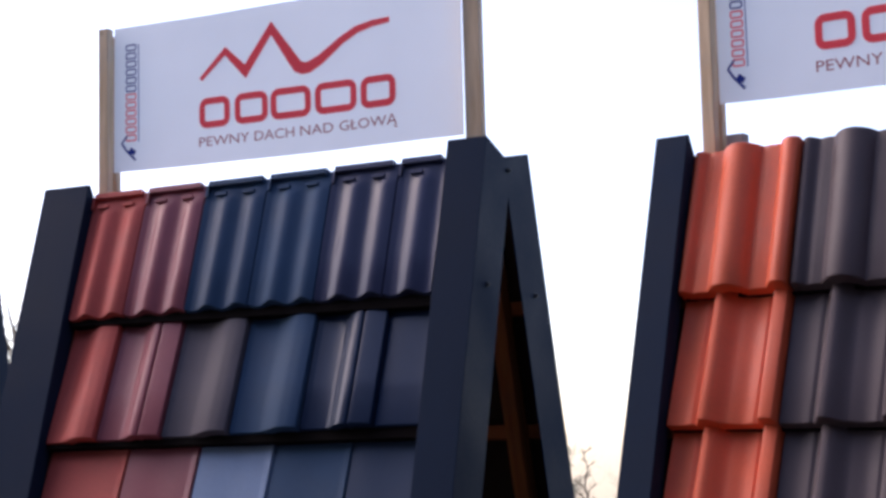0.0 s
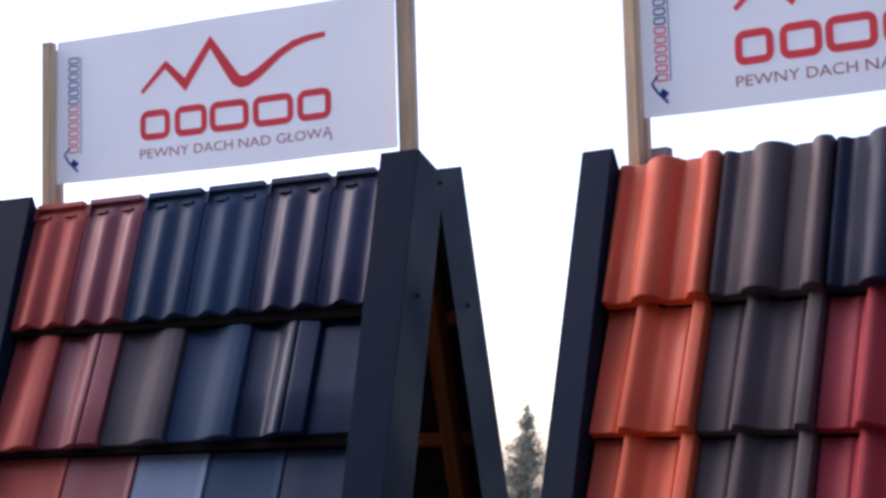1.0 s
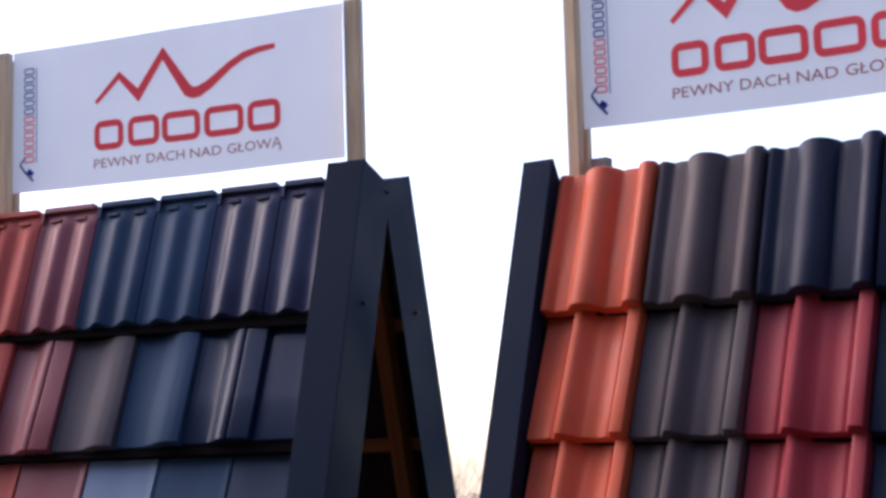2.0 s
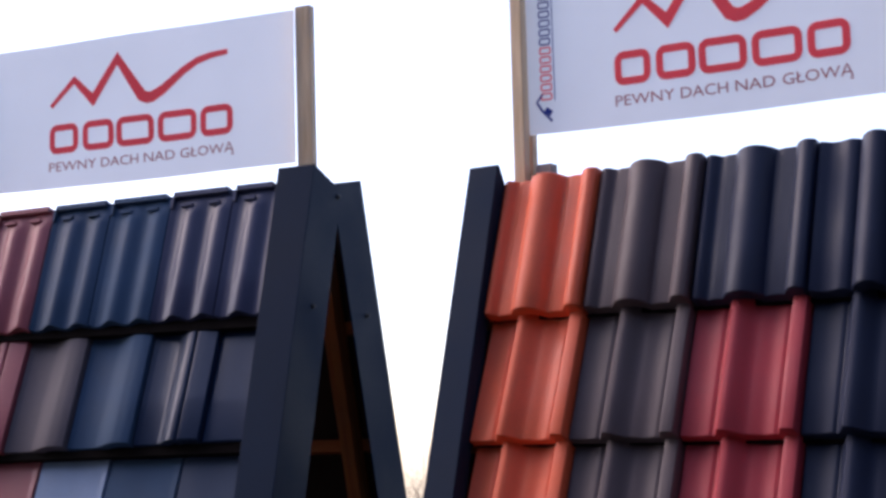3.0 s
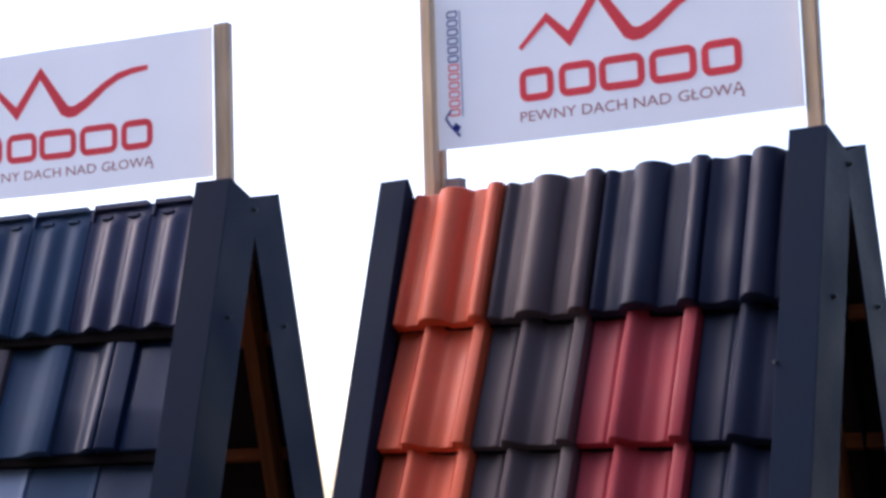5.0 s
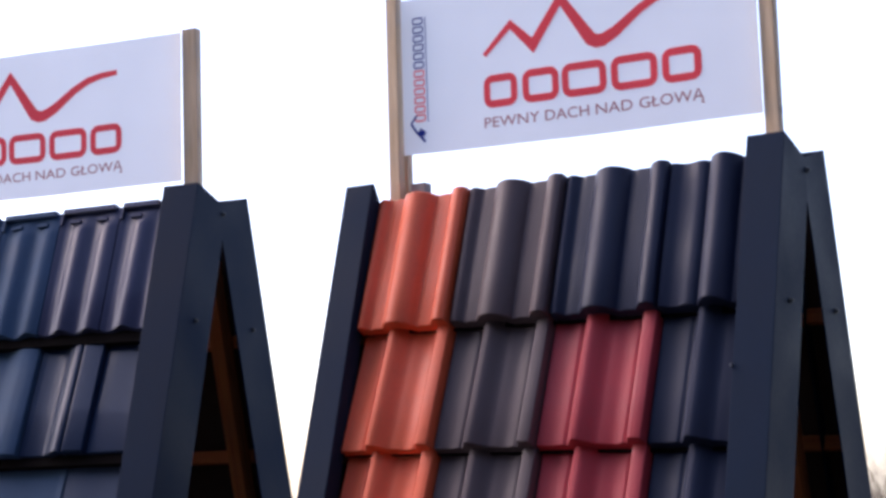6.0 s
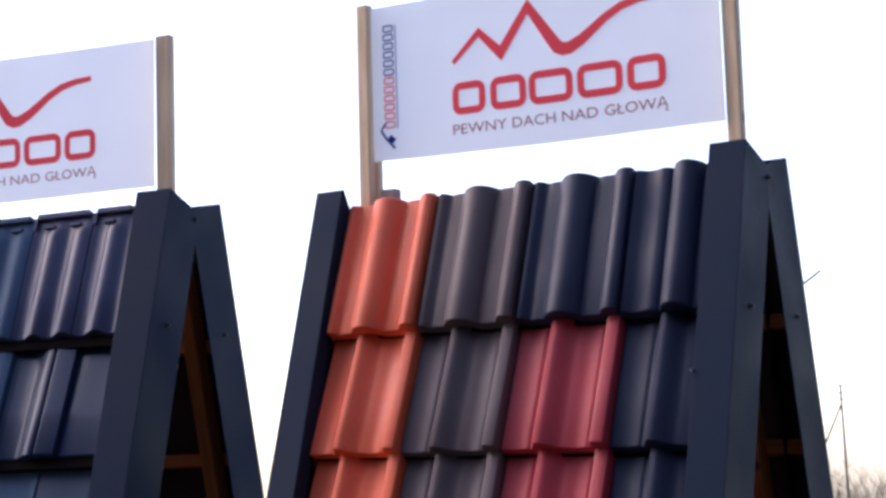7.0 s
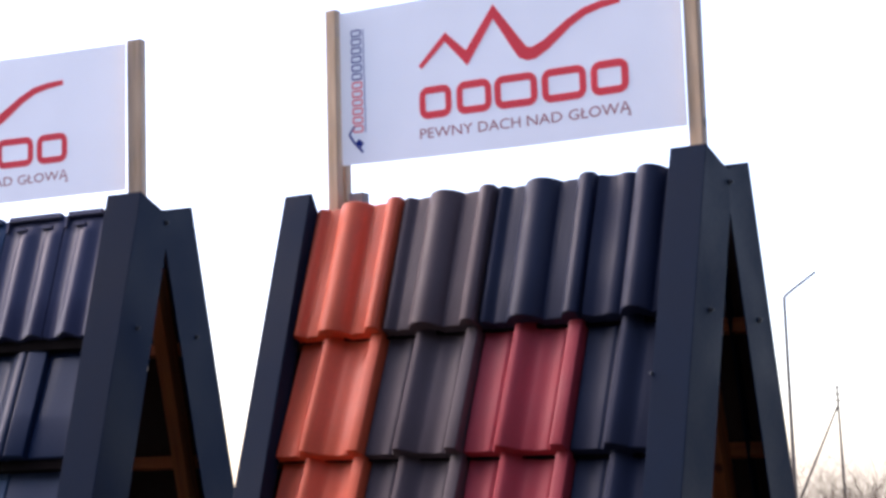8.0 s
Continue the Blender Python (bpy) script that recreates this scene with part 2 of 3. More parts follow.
def tile_mesh(profile, s0, s1, width, length, drop, thick, nibs, lip):
    """One tile between the fractions s0 and s1 of its cover width: x across, y up the slope from its nose, z out of the roof."""
    key = (profile, round(s0, 3), round(s1, 3), width, length, nibs, thick, drop)
    if key in TILE_MESHES:
        return TILE_MESHES[key]
    h = PROFILES[profile]
    gap = 0.0021
    scallop = 0.65 if nibs else 0.10      # the nose is cut back under each roll
    n = max(4, round(64 * (s1 - s0)))
    us = [s0 + (s1 - s0) * i / n for i in range(n + 1)]
    rows = [(-0.0005, 0.30), (0.0020, 0.09), (0.006, 0.0), (length * 0.35, 0.0), (length * 0.83, 0.0), (length * 0.88, 0.0), (length * 0.92, 0.0), (length - 0.004, 0.0), (length, 0.3)]
    fade = lambda y: 1.0 if not nibs else 1.0 - 0.85 * min(1.0, max(0.0, (y / length - 0.84) / 0.09))
    verts, faces = [], []
    for y, sink in rows:
        for s in us:
            # the roll dies out a little towards the head, where the next course lies on it
            edge = 0.003 if s in (us[0], us[-1]) else 0.0
            x = s * width + (gap if s == us[0] else -gap if s == us[-1] else 0)
            verts.append((x, y + scallop * h(s) * (y < 0.01), h(s) * fade(y) - drop * y / length - sink * 0.016 - edge))
    for y in (0.0, length):
        for s in us:
            below = lip if y == 0.0 else 0.0
            x = s * width + (gap if s == us[0] else -gap if s == us[-1] else 0)
            deep = thick
            keep = 0.0 if s in (us[0], us[-1]) else 0.95 * fade(y)
            verts.append((x, y - below + (scallop * h(s) if y == 0.0 else 0.0), h(s) * keep - drop * y / length - deep))
    w, m = n + 1, len(rows)
    for j in range(m - 1):
        for i in range(n):
            faces.append((j * w + i, j * w + i + 1, (j + 1) * w + i + 1, (j + 1) * w + i))
    lo, hi = m * w, (m + 1) * w
    for i in range(n):
        faces.append((lo + i + 1, lo + i, hi + i, hi + i + 1))
        faces.append((i + 1, i, lo + i, lo + i + 1))
        faces.append(((m - 1) * w + i, (m - 1) * w + i + 1, hi + i + 1, hi + i))
    faces.append([j * w for j in range(m)] + [hi, lo])
    faces.append([j * w + n for j in range(m)][::-1] + [lo + n, hi + n])
    if nibs:
        # raised head rim, broken at the corners, and two nail bosses below it
        def block(x0, x1, y0, y1, z0, z1):
            k = len(verts)
            verts.extend((x, y, z) for z in (z0, z1) for y in (y0, y1) for x in (x0, x1))
            for f in ((0, 1, 3, 2), (4, 6, 7, 5), (0, 4, 5, 1), (2, 3, 7, 6), (0, 2, 6, 4), (1, 5, 7, 3)):
                faces.append(tuple(k + q for q in f))
        a, b = s0 * width, s1 * width
        block(a + 0.012, b - 0.016, length - 0.012, length + 0.004, -drop - 0.016, -drop + 0.017)
        for c in (0.30, 0.74):
            if s0 + 0.1 < c < s1 - 0.1:
                block(c * width - 0.022, c * width + 0.016, length - 0.045, length - 0.036, -drop, -drop + 0.018)
        block(a + 0.004, a + 0.012, length - 0.045, length - 0.008, -drop - 0.016, -drop + 0.014)
    me = bpy.data.meshes.new("roof_tile")
    me.from_pydata(verts, [], faces)
    me.update()
    for p in me.polygons:
        p.use_smooth = True
    me.set_sharp_from_angle(angle=radians(33))
    TILE_MESHES[key] = me
    return me


# ---- display stands ----
SLOPE = 0.2845
UP = Vector((0, SLOPE, 1)).normalized()      # up the front roof
OUT = Vector((0, -1, SLOPE)).normalized()    # out of the front roof
MID = 0.0585                                 # the gable's middle


def verge_trim(stand, u_in, u_out, top, front, lean=SLOPE, behind=0.143):
    """A folded steel angle along a gable's edge: a face on the roof, a flange on the gable, a turned-in lip, and its screws."""
    way = -1 if front else 1
    v_top = MID - 0.138 if front else MID + behind
    v = lambda w, o=0.0: v_top + way * lean * (top - w) - way * o
    side = 1 if u_out > u_in else -1
    t = 0.0035
    bm = bmesh.new()
    def plate(pts, off):
        p = slab(pts, off, 0.0011)
        me = bpy.data.meshes.new("tmp")
        p.to_mesh(me)
        p.free()
        bm.from_mesh(me)
        bpy.data.meshes.remove(me)
    # face
    plate([(u_in, v(0), 0), (u_out, v(0), 0), (u_out, v(top), top), (u_in, v(top), top)], (0, -way * t, 0))
    # lip towards the tiles
    plate([(u_in, v(0, t), 0), (u_in, v(0, 0.06), 0), (u_in, v(top - 0.06, 0.06), top - 0.06), (u_in, v(top, 0.010), top), (u_in, v(top, t), top)], (side * t, 0, 0))
    # flange, cut to the ridge
    apex = top - 0.145
    inner = lambda w: MID + way * lean * (apex - w)
    plate([(u_out, v(0, t), 0), (u_out, v(top, t), top), (u_out, MID - way * 0.0015, top - 0.045 + (0.0 if front else 0.006)), (u_out, MID - way * 0.0015, apex), (u_out, inner(0), 0)], (-side * t, 0, 0))
    trim = part("verge_trim", bm, TRIM, stand)
    w = top - 0.405
    spots = [(MID, top - 0.075)] if front else []
    while w > 0.2:
        spots.append(((v(w) + inner(w)) / 2, w))
        w -= 0.95
    for sv, sw in spots:
        s = bmesh.new()
        bmesh.ops.create_cone(s, cap_ends=True, segments=10, radius1=0.0075, radius2=0.0062, depth=0.005)
        bmesh.ops.create_cone(s, cap_ends=True, segments=6, radius1=0.0045, radius2=0.004, depth=0.006, matrix=Matrix.Translation((0, 0, 0.005)))
        ob = part("screw", s, SCREW, trim)
        ob.matrix_local = Matrix.Translation((u_out + side * 0.0025, sv, sw)) @ Matrix.Rotation(side * math.pi / 2, 4, "Y")
    return trim


def roof_stand(m, label, left, right, in_left, in_right, top, courses, rafters, posts, lean=SLOPE, behind=0.143, dip=0.0):
    """An A-shaped stand with a tiled front: left, right its outer ends, in_left, in_right the tiled stretch, top its ridge.
    courses: (nose height, nose offset, tile length, cover width, first joint, profile per tile, colours, nibs, climb of the course to the right)."""
    stand = thing("roof_tile_stand", m, label, "display stand", "tile stands in a row")
    verge_trim(stand, in_left, left, top - dip, True)
    verge_trim(stand, in_right, right, top, True)
    verge_trim(stand, in_left, left, top - dip - 0.004, False, lean, behind)
    verge_trim(stand, in_right, right, top - 0.004, False, lean, behind)
    tilt = lambda way: SLOPE if way < 0 else lean
    # timber frame: rafters in pairs, battens along both slopes, boards and a foot beam
    for u in rafters:
        for way in (-1, 1):
            o = 0.075 + 0.045 * (way < 0)
            a = (u, MID + way * (0.137 - o) + way * tilt(way) * (top - 0.02), 0.02)
            b = (u, MID + way * (0.137 - o) + way * tilt(way) * 0.2, top - 0.2)
            timber("rafter", a, b, 0.045, 0.065, FRAME_WOOD, stand, normal=(0, 1, 0))
    for way in (-1, 1):
        foot = MID + way * (0.137 - 0.075) + way * tilt(way) * top
        timber("foot_beam", (left + 0.03, foot, 0.035), (right - 0.03, foot, 0.035), 0.07, 0.05, FRAME_WOOD, stand)
    noses = [c[0] for c in courses]
    for w in [noses[0] + 0.36] + noses + [noses[-1] - 0.33]:
        if w < 0.12:
            continue
        for way in (-1, 1):
            v = MID + way * (0.137 - 0.028 - 0.068 * (way < 0)) + way * tilt(way) * (top - w + 0.01)
            timber("batten", (left + 0.012, v, w - 0.01), (right - 0.012, v, w - 0.01), 0.04, 0.024, FRAME_WOOD, stand, normal=(0, 1, -way * SLOPE))
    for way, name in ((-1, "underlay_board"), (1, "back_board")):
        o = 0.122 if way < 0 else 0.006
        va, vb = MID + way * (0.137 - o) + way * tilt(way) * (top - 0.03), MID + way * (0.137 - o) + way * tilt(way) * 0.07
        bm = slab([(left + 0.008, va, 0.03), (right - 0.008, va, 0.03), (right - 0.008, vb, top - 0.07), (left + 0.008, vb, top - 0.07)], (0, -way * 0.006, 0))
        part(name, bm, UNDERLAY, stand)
    # posts that carry the banner
    for (u, v, w0, w1, wide) in posts:
        timber("post", (u, v, w0), (u - 0.004, v, w1), wide, 0.030, WOOD, stand, "sawn pale softwood lath")
        if u > 0.5 * (left + right):
            continue
        timber("post", (u + 0.008, v + 0.034, w0), (u + 0.004, v + 0.034, w1 - 0.02), wide * 0.8, 0.028, WOOD, stand, "sawn pale softwood lath")
    return stand


def lay_tiles(stand, in_left, in_right, courses, thick, drop, lip, deep, low, high):
    top_nose = courses[0][0]
    for nose, v, length, cover, joint, profiles, colours, nibs, climb in courses:
        first = math.floor((in_left - joint) / cover + 1e-4)
        u = joint + first * cover
        i = 0
        level = Matrix.Translation(((in_left + in_right) / 2, 0, 0)) @ pose(0, 0, 0, 0, 0, math.degrees(climb)) @ Matrix.Translation((-(in_left + in_right) / 2, 0, 0))
        rot = Matrix((Vector((1, 0, 0)), UP, OUT)).transposed().to_4x4()
        # filler strip whose black also stands in for nose shade, mostly on stand B
        strip = part("filler_strip", slab([(in_left + 0.004, -low[0], high), (in_right + 0.004, -low[1], high), (in_right + 0.004, 0.022, high), (in_left + 0.004, 0.022, high)], (0, 0, -deep - high), 0.0015), STRIP_BLACK, stand, "black filler strip that also paints the shade under the tile noses")
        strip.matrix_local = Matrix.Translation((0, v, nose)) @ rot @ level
        while u < in_right - 0.01:
            s0, s1 = max(0.0, (in_left - u) / cover), min(1.0, (in_right - u) / cover)
            if i == 0 and s0 == 0.0:
                s0 = max(-0.3, (in_left - u) / cover)
            if s1 - s0 > 0.3:
                prof, col = profiles[min(i, len(profiles) - 1)], colours[min(i, len(colours) - 1)]
                me = tile_mesh(prof, s0, s1, cover, length, drop if nose < top_nose else 0.020, thick, nibs, lip)
                key = (me.name, col)
                if key not in TILE_MESHES:
                    copy = me.copy()
                    copy.name = "roof_tile"
                    copy.materials.clear()
                    copy.materials.append(GLAZE[col])
                    TILE_MESHES[key] = copy
                ob = new("roof_tile", TILE_MESHES[key])
                ob.parent = stand
                wob = random.uniform(-1, 1)
                ob.matrix_local = Matrix.Translation((0, v, nose + 0.0012 * wob)) @ rot @ level @ Matrix.Translation((u, 0, 0)) @ pose(0, 0, 0, 0.15 * wob, 0, 0)
                i += 1
            u += cover


def courses_down(first, gap, count):
    """Repeats of the lowest course down to the foot of the stand."""
    nose, v, *rest = first
    return [(nose - gap * (j + 1), v - SLOPE * gap * (j + 1), *rest) for j in range(count)]


GAP_A, GAP_B = 0.355, 0.3195
a1 = (1.991, -0.178, 0.406, 0.2120, -1.062, ["two_wave"], ["red", "plum", "blue", "steel", "ink", "ink"], True, 0.006)
a2 = (1.640, -0.278, 0.41, 0.2205, -1.079, ["s_curve", "ridge_curve", "s_curve", "s_curve", "ridge_curve", "flat"], ["red", "plum", "grey", "steel", "navy", "navy"], False, 0.018)
a3 = (1.282, -0.380, 0.41, 0.2385, -0.984, ["flat"], ["red", "plum", "pale", "steel", "slate", "slate"], False, 0.010)
A_COURSES = [a1, a2, a3] + courses_down(a3, GAP_A, 3)
b1 = (1.942, -0.168, 0.388, 0.2930, 0.271, ["double_roll", "double_roll", "double_roll", "wide_roll"], ["orange", "brown", "night", "night"], False, 0.0)
b2 = (1.622, -0.259, 0.37, 0.2940, 0.2675, ["low_roll"], ["orange", "brown", "wine", "night"], False, 0.0)
B_COURSES = [b1, b2] + courses_down(b2, GAP_B, 4)

POSE_A = pose(-0.65, -0.0999, 0, 0, 0, math.degrees(0.18028))
POSE_B = pose(-0.0243, 0, 0.006, 0, 0.6, 0)
POSE_C = pose(-2.482, -0.479, 0, 0, 0, math.degrees(0.378))

stand_a = roof_stand(POSE_A, "dark blue A-frame clad with small red, plum and blue tiles", -1.433, 0.060, -1.266, -0.056, 2.420, A_COURSES,
                     (-1.33, -0.64, -0.055), [(-1.275, 0.020, 1.9, 2.920, 0.036), (-0.013, 0.020, 1.9, 2.912, 0.050)], behind=0.155, dip=0.009)
lay_tiles(stand_a, -1.261, -0.066, A_COURSES, 0.025, 0.050, 0.005, 0.052, (0.014, 0.032), -0.010)
stand_b = roof_stand(POSE_B, "dark blue A-frame clad with wavy orange, grey and wine-red tiles", -0.113, 1.162, -0.024, 1.068, 2.347, B_COURSES,
                     (0.05, 0.52, 0.996), [(-0.005, 0.020, 1.9, 2.900, 0.036), (1.104, 0.020, 1.9, 2.900, 0.038)], 0.262, dip=-0.007)
lay_tiles(stand_b, -0.0195, 1.066, B_COURSES, 0.038, 0.043, 0.006, 0.054, (0.006, 0.014), -0.030)
nail = bmesh.new()
bmesh.ops.create_cone(nail, cap_ends=True, segments=10, radius1=0.0045, radius2=0.0035, depth=0.012)
nail_head = part("nail", nail, STEEL, stand_b, "bright galvanised nail head in the verge trim")
nail_head.matrix_local = Matrix.Translation((1.0665, MID - 0.138 - SLOPE * (2.347 - 1.792) - 0.003, 1.792)) @ Matrix.Rotation(math.pi / 2, 4, "X")
part("bracket", slab([(0.030, 0.030, 2.20), (0.078, 0.030, 2.20), (0.078, 0.030, 2.362), (0.030, 0.030, 2.362)], (0, 0.035, 0), 0.003), BLOCK, stand_b, "grey post bracket")
C_COURSES = [(n, v, l, c, j, ["flat"], ["steel", "blue"], False, 0.0) for n, v, l, c, j, *_ in A_COURSES]
stand_c = roof_stand(POSE_C, "dark blue A-frame clad with flat slate-blue tiles", -1.45, 0.045, -1.300, -0.067, 2.418, C_COURSES,
                     (-1.36, -0.66, -0.075), [])
lay_tiles(stand_c, -1.300, -0.070, C_COURSES, 0.018, 0.050, 0.004, 0.046, (0.010, 0.020), -0.010)


# ---- banners ----
def banner(m, width, height, drop, label, start=0.250, spread=1.0):
    """A printed fabric banner: x along, z up from its lower left corner; drop: how far its right end hangs lower; start, spread: where its print begins and how wide it runs."""
    ob = thing("banner", m, label, "banner", "banners over the stands")

    def at(x, z, lift=0.0):
        fx, fz = x / width, z / height
        wave = 0.004 * math.sin(5.1 * fx + 1.3 * fz) + 0.0025 * math.sin(13 * fx - 2 * fz)
        sag = -0.004 * math.sin(math.pi * fx) * (1 - fz)
        return (x, wave - lift, z - drop * fx + sag)

    bm = bmesh.new()
    nx, nz = 48, 20
    grid = [[bm.verts.new(at(width * i / nx, height * j / nz)) for i in range(nx + 1)] for j in range(nz + 1)]
    for j in range(nz):
        for i in range(nx):
            bm.faces.new((grid[j][i], grid[j][i + 1], grid[j + 1][i + 1], grid[j + 1][i]))
    cloth = smooth(part("fabric", bm, CLOTH, ob, "white printed fabric"))

    def ribbon(name, pts, thick, mat, label=""):
        """A stroke along pts, laid on the fabric, as wide at each as thick says; its corners are blunt outside."""
        bm = bmesh.new()
        pts = [Vector(p) for p in pts]
        rows = []
        for i, p in enumerate(pts):
            w = thick[i] if isinstance(thick, list) else thick
            d0 = (p - pts[i - 1]).normalized() if i else (pts[1] - p).normalized()
            d1 = (pts[i + 1] - p).normalized() if i < len(pts) - 1 else d0
            n0, n1 = Vector((-d0.y, d0.x)), Vector((-d1.y, d1.x))
            mitre = (n0 + n1) / max(0.2, 1 + n0.dot(n1))
            blunt = mitre.normalized() * min(mitre.length, 1.15)
            turn = d0.x * d1.y - d0.y * d1.x
            one, two = (mitre, blunt) if turn > 0 else (blunt, mitre)
            rows.append([bm.verts.new(at(*(p + one * w / 2), 0.003)), bm.verts.new(at(*(p - two * w / 2), 0.003))])
        for a, b in zip(rows, rows[1:]):
            bm.faces.new((a[0], a[1], b[1], b[0]))
        return part(name, bm, mat, cloth, label)

    def bar(name, x0, x1, z0, z1, mat, label=""):
        bm = bmesh.new()
        n = max(1, round((x1 - x0) / 0.03))
        low = [bm.verts.new(at(x0 + (x1 - x0) * i / n, z0, 0.003)) for i in range(n + 1)]
        high = [bm.verts.new(at(x0 + (x1 - x0) * i / n, z1, 0.003)) for i in range(n + 1)]
        for i in range(n):
            bm.faces.new((low[i], low[i + 1], high[i + 1], high[i]))
        return part(name, bm, mat, cloth, label)

    def ring(name, x0, x1, z0, z1, t, mat):
        """A plain upright frame with rounded corners."""
        bm = bmesh.new()
        r, steps = 0.30 * min(x1 - x0, z1 - z0), 4
        outer, inner = [], []
        for cx, cz, a0 in ((x1 - r, z1 - r, 0), (x0 + r, z1 - r, 90), (x0 + r, z0 + r, 180), (x1 - r, z0 + r, 270)):
            for q in range(steps + 1):
                a = radians(a0 + 90 * q / steps)
                outer.append(bm.verts.new(at(cx + r * math.cos(a), cz + r * math.sin(a), 0.003)))
                inner.append(bm.verts.new(at(cx + max(r - t, 0.002) * math.cos(a), cz + max(r - t, 0.002) * math.sin(a), 0.003)))
        k = len(outer)
        for i in range(k):
            bm.faces.new((outer[i], outer[(i + 1) % k], inner[(i + 1) % k], inner[i]))
        return part(name, bm, mat, cloth)

    X, Z = lambda f: width * f, lambda f: height * f
    # zigzag mark with a long rising tail
    P = lambda f: width * (start + (f - 0.250) * spread)
    zig = [(0.255, 0.568), (0.336, 0.738), (0.402, 0.575), (0.486, 0.850), (0.552, 0.615), (0.566, 0.568),
           (0.582, 0.550), (0.600, 0.552), (0.634, 0.590), (0.668, 0.645), (0.700, 0.698), (0.745, 0.752), (0.790, 0.776), (0.842, 0.786)]
    stroke = [0.016, 0.024, 0.036, 0.032, 0.038, 0.040, 0.040, 0.038, 0.034, 0.030, 0.027, 0.025, 0.022, 0.018]
    ribbon("zigzag_mark", [(P(a), Z(b)) for a, b in zig], [0.88 * w for w in stroke], PRINT_RED, "red zigzag line")
    # five plain red frames in place of a trade name
    for x0, x1 in ((0.250, 0.351), (0.366, 0.472), (0.480, 0.604), (0.616, 0.742), (0.754, 0.858)):
        ring("block", P(x0), P(x1), Z(0.238), Z(0.440), 0.0205, PRINT_RED)
    # upright strip in place of a trade name: red half, blue half, a line and a small roof mark
    z = 0.205
    for i in range(12):
        h = 0.047
        ring("strip_block", X(0.038), X(0.071), Z(z), Z(z + h), 0.0098, PRINT_RED if i < 6 else PRINT_BLUE)
        z += h + 0.0095
    bar("strip_line", X(0.0765), X(0.079), Z(0.20), Z(0.87), PRINT_BLUE)
    ribbon("roof_mark", [(X(0.026), Z(0.195)), (X(0.040), Z(0.145)), (X(0.068), Z(0.075))], 0.007, PRINT_BLUE)
    ribbon("roof_mark", [(X(0.026), Z(0.195)), (X(0.043), Z(0.245))], 0.006, PRINT_BLUE)
    ribbon("roof_mark", [(X(0.050), Z(0.150)), (X(0.067), Z(0.120))], 0.016, PRINT_BLUE)
    # the line of words
    for word, x0, x1 in (("PEWNY", 0.250, 0.412), ("DACH", 0.429, 0.551), ("NAD", 0.570, 0.670), ("G\u0141OW\u0104", 0.689, 0.861)):
        font = bpy.data.curves.new("word", "FONT")
        font.body, font.size, font.resolution_u, font.offset = word, 1.0, 3, -0.004
        text = new("word", font)
        bpy.context.view_layer.update()
        me = bpy.data.meshes.new_from_object(text.evaluated_get(bpy.context.evaluated_depsgraph_get()))
        bpy.data.objects.remove(text)
        low, high = min(v.co.x for v in me.vertices), max(v.co.x for v in me.vertices)
        for v in me.vertices:
            f = (v.co.x - low) / (high - low)
            v.co = at(P(x0) + (P(x1) - P(x0)) * f, Z(0.118) + v.co.y / 0.73 * Z(0.066), 0.003)
        me.materials.clear()
        me.materials.append(PRINT_BROWN)
        word = new("word", me)
        word.parent = cloth
        tagged(word, "thin brown-red capital letters")
    return ob


banner_a = banner(POSE_A @ pose(-1.233, 0.002, 2.456), 1.192, 0.456, 0.010, "white banner with red print stretched between two laths", 0.264, 0.925)
banner_b = banner(pose(0.031, 0.002, 2.443), 1.053, 0.445, 0.034, "white banner with red print stretched between two wooden laths")


# ---- ground, trees, poles ----
def land(x, y):
    r = math.hypot(x, y)
    f = min(1.0, max(0.0, (r - 14) / 40))
    return -4.0 * f * f * (3 - 2 * f) - 0.036 * max(0.0, r - 54) + 0.12 * f * math.sin(x * 0.11) * math.cos(y * 0.13)


def make_ground():
    bm = bmesh.new()
    rings = [0.0, 3, 6, 10, 14, 18, 23, 28, 34, 41, 50, 62, 80, 110, 160, 260, 450, 900, 2500]
    n = 48
    last = None
    for r in rings:
        row = [bm.verts.new((r * math.cos(2 * math.pi * i / n), r * math.sin(2 * math.pi * i / n), 0)) for i in range(n)] if r else [bm.verts.new((0, 0, 0))]
        for v in row:
            v.co.z = land(v.co.x, v.co.y)
        if last:
            for i in range(n):
                j = (i + 1) % n
                bm.faces.new((last[0], row[i], row[j]) if len(last) == 1 else (last[i], row[i], row[j], last[j]))
        last = row
    ob = smooth(part("ground", bm, GRAVEL, None))
    return tagged(ob, "dark trodden gravel on gently falling ground", "ground", kind="structure")


make_ground()
# unseen walls added behind the camera and to the right, cutting off low skylight
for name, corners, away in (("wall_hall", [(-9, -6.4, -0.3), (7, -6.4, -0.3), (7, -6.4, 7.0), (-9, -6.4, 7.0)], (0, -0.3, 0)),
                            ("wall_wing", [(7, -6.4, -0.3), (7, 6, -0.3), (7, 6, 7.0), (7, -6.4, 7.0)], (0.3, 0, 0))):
    wall = part(name, slab(corners, away, 0.01), LIGHT_BLOCK, None)
    tagged(wall, "unseen plain dark wall added to block low sky light", "wall", kind="structure")


def stick(verts, faces, a, b, ra, rb, sides=5):
    a, b = Vector(a), Vector(b)
    z = (b - a).normalized()
    x = z.orthogonal().normalized()
    y = z.cross(x)
    k = len(verts)
    for p, r in ((a, ra), (b, rb)):
        for i in range(sides):
            t = 2 * math.pi * i / sides
            verts.append(p + x * (r * math.cos(t)) + y * (r * math.sin(t)))
    for i in range(sides):
        j = (i + 1) % sides
        faces.append((k + i, k + j, k + sides + j, k + sides + i))


